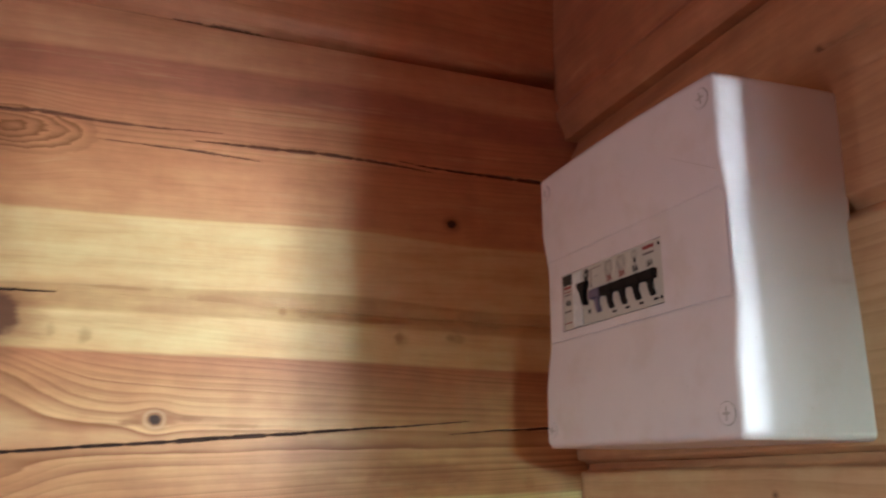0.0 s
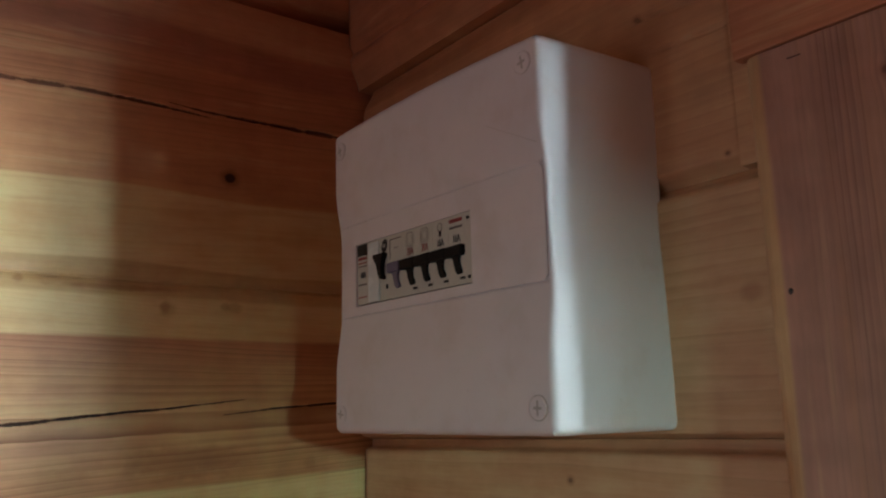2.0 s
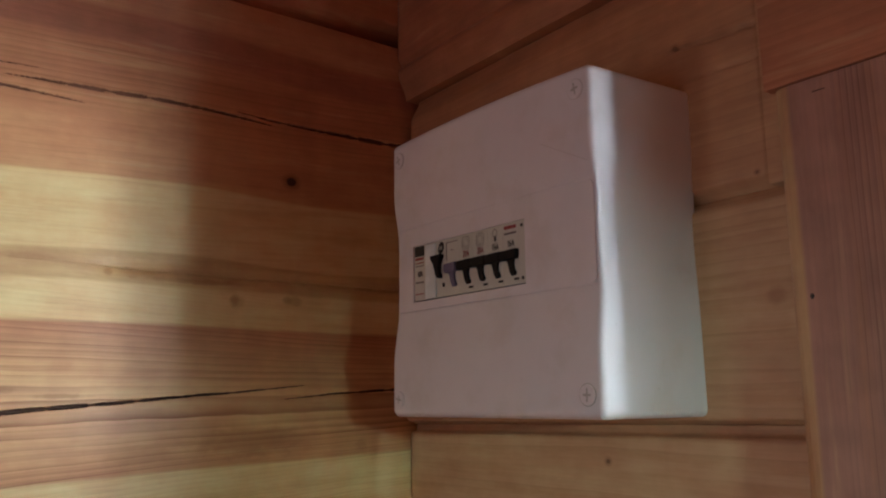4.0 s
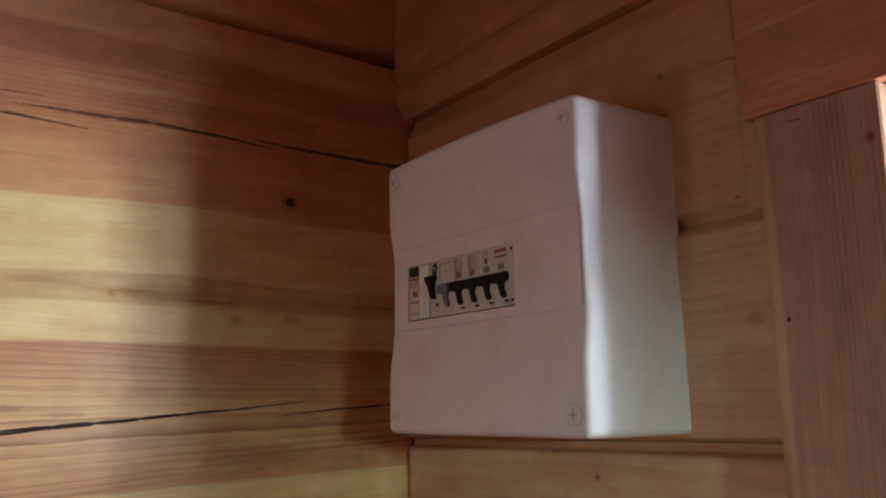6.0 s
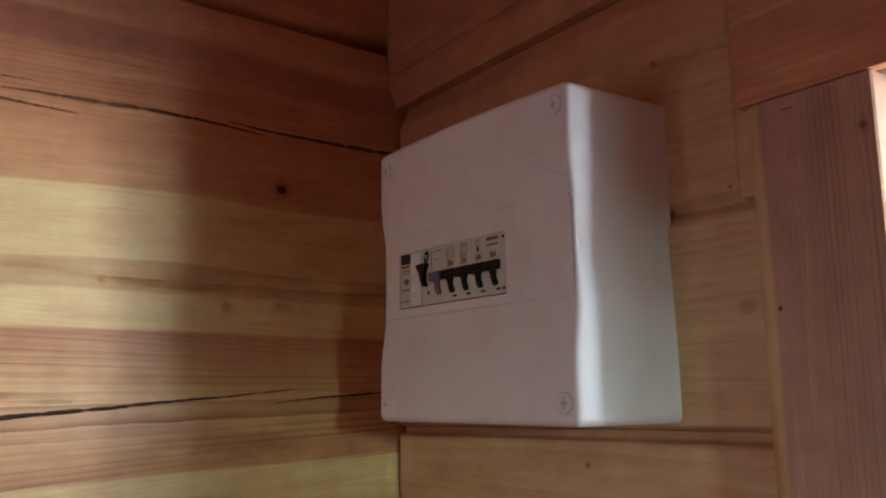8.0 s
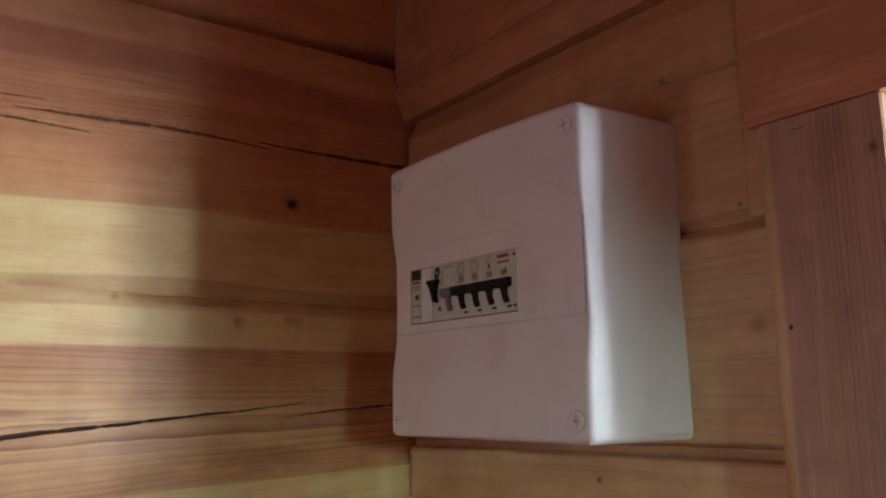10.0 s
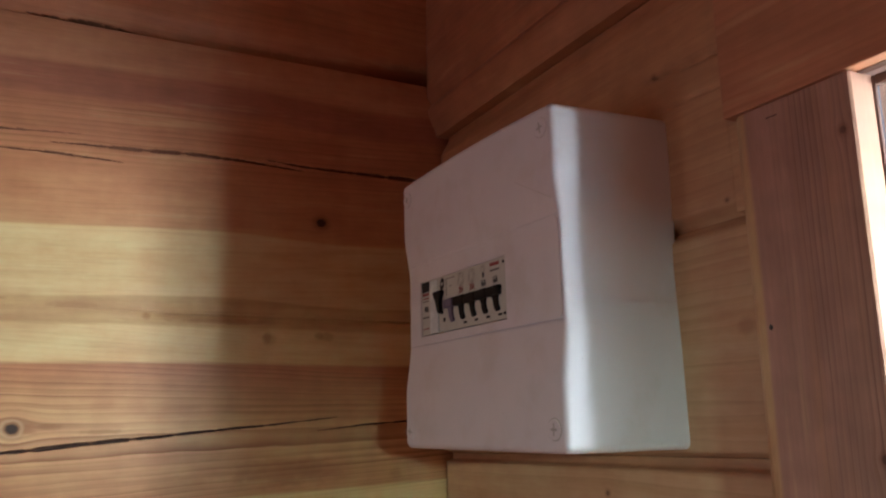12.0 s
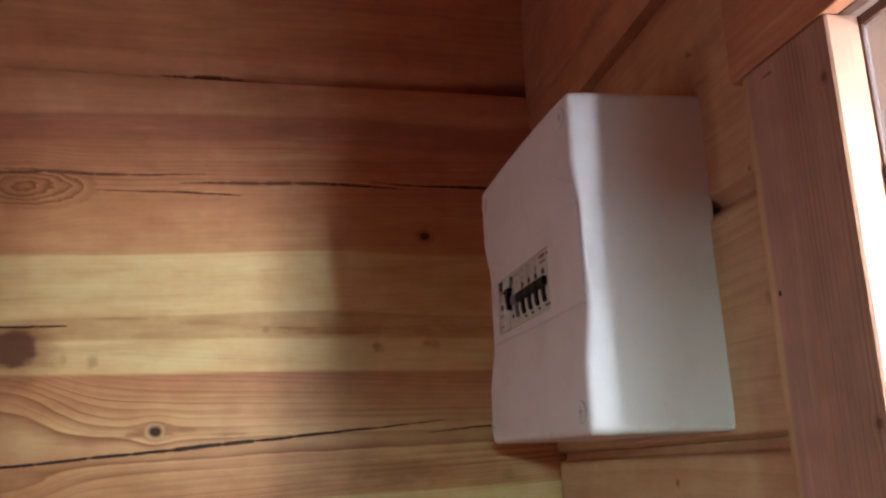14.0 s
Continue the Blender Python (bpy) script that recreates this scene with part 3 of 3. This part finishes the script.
# unseen sill, its height chosen while tuning the light
part("window_sill", block(0.410, 0.98, -0.026, -0.0048, 1.663, 1.690, 0.004), M_HEADER, window, "reddish pine window sill")
# two hidden linings, added to stop light leaking behind the casing
part("window_lining", block(0.4225, 0.4383, -0.0043, 0.0100, 1.691, 2.03), M_SASH, window)
part("window_lining", block(0.4390, 0.4885, -0.0044, 0.0400, 1.691, 2.03), M_SASH, window)
part("window_jamb", block(0.4890, 0.4998, -0.0044, 0.0022, 1.691, 1.9420), M_CASING, window, "pine window jamb lit by the sun and an added lamp")
part("window_lining", block(0.4950, 0.967, -0.0070, -0.0012, 1.9425, 2.03), M_SASH, window)
for x0, x1 in ((0.4950, 0.5012), (0.881, 0.890)):
    part("window_frame", block(x0, x1, 0.0024, 0.0075, 1.691, 1.9420, 0.0006), M_SASH, window, "dark window frame edge")
part("window_frame", block(0.5014, 0.8805, 0.0024, 0.0075, 1.9365, 1.9420, 0.0006), M_SASH, window)
part("window_frame", block(0.5014, 0.8805, 0.0024, 0.0075, 1.691, 1.6980, 0.0006), M_SASH, window)
part("hinge", block(0.5012, 0.5024, 0.0020, 0.0060, 1.845, 1.866, 0.0004), M_SASH, window)
pane = part("pane", block(0.5014, 0.8805, 0.0040, 0.0062, 1.6985, 1.9360), M_GLASS, window)
pane.visible_shadow = False


def nail(x, y, z, r):
    bm = bmesh.new()
    bmesh.ops.create_uvsphere(bm, u_segments=12, v_segments=8, radius=r, matrix=Matrix.LocRotScale((x, y, z), None, (1, 0.35, 1.25)))
    return bm


tagged(part("nail", nail(0.4358, -0.0158, 1.8172, 0.0013), M_STEEL, None, "", True), "dark nail head in the casing board", "nail")
tagged(part("nail", nail(0.4295, -0.0146, 1.9050, 0.0007), M_STEEL, None, "", True), "tiny dark nail head in the casing edge", "nail")
tagged(part("staple", block(0.4465, 0.4540, -0.0163, -0.0154, 1.9332, 1.9339, 0.0002), M_SASH), "small dark staple in the casing board", "staple")

# ---- floor, ceiling and the other walls, unseen; openings let the lamps in ----
tagged(part("floor", block(-0.12, 2.92, -2.52, 0.05, -0.05, 0.0), M_FLOOR), "pine board floor", "floor", kind="structure")
tagged(part("ceiling", block(-0.12, 2.92, -2.52, 0.05, 2.381, 2.43), M_WALLS), "pine board ceiling", "ceiling", kind="structure")
wall_far = tagged(new("wall_far"), "plain unseen pine wall with an opening for a lamp's light", "wall", kind="structure")
# the opening's edges cut the far lamp's light on the log wall
for y0, y1, z0, z1 in ((-2.40, -0.860, 0.0, 2.38), (-0.30, 0.04, 0.0, 2.38), (-0.8595, -0.3005, 0.0, 0.85), (-0.8595, -0.3005, 1.95, 2.38)):
    part("wall_panel", block(2.801, 2.92, y0, y1, z0, z1), M_WALLS_SIDE, wall_far)
wall_rear = tagged(new("wall_rear"), "plain unseen pine wall with an opening for a lamp's light", "wall", kind="structure")
for x0, x1, z0, z1 in ((-0.12, 0.14, 0.0, 2.38), (1.36, 2.92, 0.0, 2.38), (0.1405, 1.3595, 0.0, 0.80), (0.1405, 1.3595, 1.90, 2.38)):
    part("wall_panel", block(x0, x1, -2.52, -2.401, z0, z1), M_WALLS, wall_rear)

# ---- the fuse box ----
XL, XR, ZB, ZT, YF = 0.1250, 0.3445, 1.7500, 1.9692, -0.0887
unit = tagged(new("fuse_box"), "aged white plastic fuse box with a breaker row on planks", "fuse box")


def dip(z):
    """How far the front draws back at a height."""
    return 0.0045 * eased(1.790, 1.833, z) * (1 - eased(1.885, 1.925, z))


def waist(z):
    return 0.0022 * np.exp(-(((z - 1.872) / 0.04) ** 2))


def bow(x):
    """How far the top edge of the lid arches up along its width."""
    return 0.0030 * max(0.0, 1 - ((x - (XL + XR) / 2) / ((XR - XL) / 2)) ** 2)


HOLE = (0.1484, 0.2770, 1.8375, 1.8818)
PANEL = (0.1290, 0.3400, 1.8308, 1.8965)


def unit_shell():
    """Sides and front in one skin, with rounded edges, open for the breakers."""
    xs = np.unique(np.round(np.concatenate([np.linspace(XL + 0.004, XR - 0.004, 60), [HOLE[0], HOLE[1], PANEL[0], PANEL[0] + 0.0004, PANEL[1], PANEL[1] + 0.0004]]), 5))
    zs = np.unique(np.round(np.concatenate([np.linspace(ZB + 0.005, ZT - 0.005, 80), [HOLE[2], HOLE[3], PANEL[2], PANEL[2] - 0.0004, PANEL[3], PANEL[3] + 0.0004]]), 5))
    r = 0.004
    rows = [(ZB + 0.005 - 0.005 * math.sin(a), 0.005 * (1 - math.cos(a))) for a in (1.571, 1.25, 0.94, 0.63, 0.31)]
    rows += [(z, 0.0) for z in zs] + [(ZT - 0.005 + 0.005 * math.sin(a), 0.005 * (1 - math.cos(a))) for a in (0.31, 0.63, 0.94, 1.25, 1.571)]
    back, verts = 0.004, []
    sides = np.linspace(0.0, 1.0, 8)
    for z, inset in rows:
        yf = YF + float(dip(z)) + inset
        w = float(waist(z))
        line = []
        for s in sides[:-1]:
            y = back + (yf + r - back) * s
            line.append((XL - 0.0055 * (1 - s) + w + inset, y))
        line += [(XL + r - r * math.cos(a) + inset + w * (1 - a / 1.571), yf + r - r * math.sin(a)) for a in (0.0, 0.4, 0.8, 1.2)]
        for x in xs:
            sunk = 0.0010 if PANEL[0] <= x <= PANEL[1] and PANEL[2] <= z <= PANEL[3] else 0.0
            line.append((x, yf + sunk))
        line += [(XR - r + r * math.sin(a) - inset - w * (a / 1.571), yf + r - r * math.cos(a)) for a in (0.371, 0.771, 1.171, 1.571)]
        for s in sides[::-1][1:]:
            y = back + (yf + r - back) * s
            line.append((XR + 0.0055 * (1 - s) - w - inset, y))
        crown = float(eased(ZT - 0.035, ZT, z))
        verts += [(x, y, z + crown * bow(x)) for x, y in line]
    n = len(line)
    first = len(sides) - 1 + 4
    faces = []
    for i in range(len(rows) - 1):
        for j in range(n - 1):
            k = j - first
            if 0 <= k < len(xs) - 1 and HOLE[0] <= (xs[k] + xs[k + 1]) / 2 <= HOLE[1] and HOLE[2] <= (rows[i][0] + rows[i + 1][0]) / 2 <= HOLE[3]:
                continue
            a = i * n + j
            faces.append((a, a + 1, a + n + 1, a + n))
    last = (len(rows) - 1) * n
    faces += [tuple(range(n))[::-1], tuple(range(last, last + n)), tuple(i * n for i in range(len(rows)))[::-1] + ()]
    bm = bmesh.new()
    vs = [bm.verts.new(v) for v in verts]
    for f in faces[:-1]:
        bm.faces.new([vs[i] for i in f])
    for f in bm.faces:
        f.smooth = len(f.verts) == 4
    return bm


part("body", unit_shell(), M_PLASTIC, unit)
bm = bmesh.new()
px = np.unique(np.round(np.concatenate([np.linspace(PANEL[0] + 0.0005, PANEL[1] - 0.0005, 40), HOLE[:2]]), 5))
pz = np.unique(np.round(np.concatenate([np.linspace(PANEL[2] + 0.0006, PANEL[3] - 0.0004, 24), HOLE[2:]]), 5))
grid = [[bm.verts.new((x, YF + float(dip(z)) - 0.0002, z)) for z in pz] for x in px]
for i in range(len(px) - 1):
    for j in range(len(pz) - 1):
        if not (HOLE[0] <= (px[i] + px[i + 1]) / 2 <= HOLE[1] and HOLE[2] <= (pz[j] + pz[j + 1]) / 2 <= HOLE[3]):
            bm.faces.new((grid[i][j], grid[i + 1][j], grid[i + 1][j + 1], grid[i][j + 1]))
for v in (grid[-1][0], grid[-1][-1]):
    v.co.x -= 0.0025
rim = [e for e in bm.edges if e.is_boundary]
made = bmesh.ops.extrude_edge_only(bm, edges=rim)
bmesh.ops.translate(bm, vec=(0, 0.0022, 0), verts=[v for v in made["geom"] if isinstance(v, bmesh.types.BMVert)])
part("cover_strip", bm, M_PLASTIC, unit, "flush cover strip round the breakers")


def disc(x, y, z, r, thick, n=24, bevel=0.0):
    return prism([(x + r * math.cos(2 * math.pi * k / n), z + r * math.sin(2 * math.pi * k / n)) for k in range(n)], y - thick, y, bevel)


def cover_screw(x, z, turn, collar):
    """A flush plastic screw in a shallow round seat; collar tone and short grey cross bars paint the shade of seat and
    slot.
    """
    y = YF
    ring = part("cover_screw", disc(x, y + 0.001, z, 0.0069, 0.0013, 28), collar, unit, "round plastic screw with a cross slot")
    head = part("screw_head", disc(x, y + 0.0006, z, 0.0063, 0.0016, 28, 0.0005), M_PLASTIC, ring)
    for length, width, lean in ((0.0040, 0.00062, 0), (0.0030, 0.00075, 90)):
        bm = block(-length, length, -0.0004, 0.0004, -width, width)
        bmesh.ops.transform(bm, matrix=pose(x, y - 0.0007, z, 0, turn + lean, 0), verts=bm.verts)
        part("slot", bm, M_SLOT, ring)
    return head


# collar tone paints how strongly each seat's shade shows
for sx, sz, turn, collar in ((0.1350, 1.7632, 10, M_PLASTIC), (0.1352, 1.9545, 70, M_FAINT), (0.3322, 1.7645, 92, M_SLOT), (0.3320, 1.9548, 80, M_FAINT)):
    cover_screw(sx, sz, turn, collar)

scratch = block(-0.023, 0.023, -0.0003, 0.0003, -0.00022, 0.00022)
bmesh.ops.transform(scratch, matrix=pose(0.3190, YF + 0.0003, 1.9170, 0, 26.8, 0), verts=scratch.verts)
part("scratch", scratch, M_FAINT, unit, "faint grey scratch")

FACE = -0.0832


def flat(x0, x1, z0, z1, y=FACE, lift=0.0003):
    return block(x0, x1, y - lift, y + 0.0002, z0, z1)


def lettering(text, x, z, size, material, parent, y=FACE):
    data = bpy.data.curves.new("lettering", "FONT")
    data.body, data.size, data.align_x, data.align_y, data.extrude = text, size, "CENTER", "CENTER", 0.00012
    ob = bpy.data.objects.new("lettering", data)
    scene.collection.objects.link(ob)
    mesh = bpy.data.meshes.new_from_object(ob.evaluated_get(bpy.context.evaluated_depsgraph_get()))
    bpy.data.objects.remove(ob)
    mesh.transform(pose(x, y - 0.0002, z, 90, 0, 0) @ Matrix.Diagonal((0.62, 1, 1, 1)))
    return link("lettering", mesh, material, parent)


def toggle(x, parent, material, width=0.0172, name="toggle"):
    """A lever pushed up: a broad grip over a narrow curved stem."""
    bm = prism([(x - width / 2, 1.8572), (x - width / 2 + 0.0008, 1.8556), (x + width / 2 - 0.0008, 1.8559), (x + width / 2, 1.8575), (x + width / 2, 1.8618), (x + width / 2 - 0.0006, 1.8626), (x - width / 2 + 0.0006, 1.8623), (x - width / 2, 1.8612)], FACE - 0.0038, FACE + 0.001, 0.0009)
    stem = [(x - 0.0056, 1.8575), (x + 0.0064, 1.8575), (x + 0.0042, 1.8556), (x + 0.0034, 1.8530), (x + 0.0038, 1.8500), (x + 0.0058, 1.8462), (x + 0.0050, 1.8450), (x + 0.0018, 1.8446), (x + 0.0000, 1.8470), (x - 0.0008, 1.8502), (x - 0.0012, 1.8535), (x - 0.0028, 1.8557)]
    tail = prism(stem, FACE - 0.0018, FACE + 0.001, 0.0004)
    mesh = bpy.data.meshes.new("stem")
    tail.to_mesh(mesh)
    tail.free()
    bm.from_mesh(mesh)
    return part(name, bm, material, parent)


def module(x0, x1, label, material=M_MODULE):
    return part("breaker", block(x0 + 0.00002, x1 - 0.00002, FACE, -0.02, HOLE[2] + 0.0010, HOLE[3] - 0.00005, 0.00015, 1), material, unit, label)


def ring_icon(x, z, w, h, t, corner):
    """An outlined rounded square."""
    bm = bmesh.new()
    loops = []
    for grow in (0.0, -t):
        pts = []
        for cx, cz, a0 in ((1, 1, 0), (-1, 1, 90), (-1, -1, 180), (1, -1, 270)):
            for a in (0, 30, 60, 90):
                rr = corner + grow
                pts.append((x + cx * (w / 2 - corner) + rr * math.cos(radians(a0 + a)), z + cz * (h / 2 - corner) + rr * math.sin(radians(a0 + a))))
        loops.append([bm.verts.new((px_, FACE - 0.0003, pz_)) for px_, pz_ in pts])
    for i in range(len(loops[0])):
        bm.faces.new((loops[0][i - 1], loops[0][i], loops[1][i], loops[1][i - 1]))
    bmesh.ops.solidify(bm, geom=bm.faces[:], thickness=0.0003)
    return bm


# residual current switch, two modules wide
M0, PITCH = 0.1889, 0.01623
main = module(HOLE[0], M0, "wide main switch with a black toggle and a label strip")
part("label_block", flat(0.1490, 0.1616, 1.8732, 1.8812), M_INK, main, "black square mark")
for z0, z1, mat in ((1.8702, 1.8722, M_RED), (1.8675, 1.8684, M_RED), (1.8652, 1.8660, M_GREYINK), (1.8520, 1.8532, M_GREYINK), (1.8432, 1.8440, M_RED)):
    part("print_bar", flat(0.1500, 0.1606, z0, z1), mat, main)
lettering("40A", 0.1562, 1.8590, 0.0066, M_INK, main)
part("raised_front", block(0.1640, 0.1772, FACE - 0.0014, FACE + 0.001, 1.8385, 1.8805, 0.0006), M_CLEAR, main, "bluish white clear strip")
bm = disc(0.0, 0.0, 0.0, 0.0033, 0.0003, 24)
bmesh.ops.transform(bm, matrix=pose(0.1832, FACE, 1.8758, 0, 18, 0) @ Matrix.Diagonal((0.98, 1, 1.45, 1)) , verts=bm.verts)
part("emblem", bm, M_INK, main, "dark oval mark")
for dx in (-0.0010, 0.0009):
    part("print_bar", flat(0.1832 + dx - 0.0004, 0.1832 + dx + 0.0004, 1.8745, 1.8772, FACE - 0.0003, 0.0002), M_MODULE, main)
lever = prism([(0.1738, 1.8678), (0.1742, 1.8704), (0.1862, 1.8706), (0.1868, 1.8690), (0.1850, 1.8662), (0.1838, 1.8640), (0.1832, 1.8600), (0.1836, 1.8564), (0.1850, 1.8534), (0.1842, 1.8524), (0.1820, 1.8528), (0.1800, 1.8560), (0.1792, 1.8600), (0.1786, 1.8638), (0.1768, 1.8660)], FACE - 0.0042, FACE - 0.0003, 0.0006)
part("toggle", lever, M_BLACK, main, "black main toggle")
part("test_button", block(0.1852, 0.1870, FACE - 0.0008, FACE + 0.001, 1.8460, 1.8490, 0.0003), M_BLACK, main)
# the breakers
RATING = [None, "20A", "20A", "16A", "16A"]
for n, text in enumerate(RATING):
    x0 = M0 + n * PITCH
    xc = x0 + PITCH / 2
    br = module(x0, x0 + PITCH, "narrow breaker with a grey violet toggle" if n == 0 else "narrow breaker with its black toggle up")
    toggle(xc - 0.0004, br, M_VIOLET if n == 0 else M_BLACK, 0.0140 if n == 0 else 0.0162)
    if text:
        lettering(text, xc, 1.8670, 0.0070, M_RED if text == "20A" else M_INK, br)
        part("print_bar", flat(xc + 0.0028, xc + 0.0074, 1.8414, 1.8430), M_INK, br)
    else:
        part("print_bar", flat(x0 + 0.0008, x0 + 0.0145, 1.8784, 1.8790), M_GREYINK, br)
        part("print_bar", flat(x0 + 0.0008, x0 + 0.0013, 1.8652, 1.8784), M_GREYINK, br)
        part("print_bar", flat(x0 + 0.0060, x0 + 0.0100, 1.8722, 1.8727), M_GREYINK, br)
    if n in (1, 2):
        part("socket_mark", ring_icon(xc, 1.8752, 0.0084, 0.0092, 0.0005, 0.0022), M_GREYINK, br)
        part("socket_mark", ring_icon(xc, 1.8752, 0.0050, 0.0058, 0.0003, 0.0016), M_GREYINK, br)
    if n == 3:
        part("lamp_mark", ring_icon(xc, 1.8770, 0.0050, 0.0056, 0.0005, 0.0024), M_GREYINK, br)
        part("lamp_mark", flat(xc - 0.0009, xc + 0.0009, 1.8712, 1.8745), M_INK, br)
    if n == 4:
        part("print_bar", flat(xc - 0.0066, xc + 0.0056, 1.8774, 1.8797), M_RED, br)
        part("print_bar", flat(xc - 0.0066, xc + 0.0056, 1.8736, 1.8750), M_GREYINK, br)

blank = module(M0 + 5 * PITCH, HOLE[1], "narrow blank filler strip with two dark rivets")
for z in (1.8782, 1.8422):
    part("rivet", disc(0.2732, FACE + 0.0001, z, 0.0011, 0.0006, 12), M_BLACK, blank)

# ---- the overcast distance outside ----
tagged(part("backdrop", block(-9.0, 0.35, 3.0, 3.05, -1.5, 6.0), M_HAZE), "white overcast sky over green distance", "sky", kind="structure")
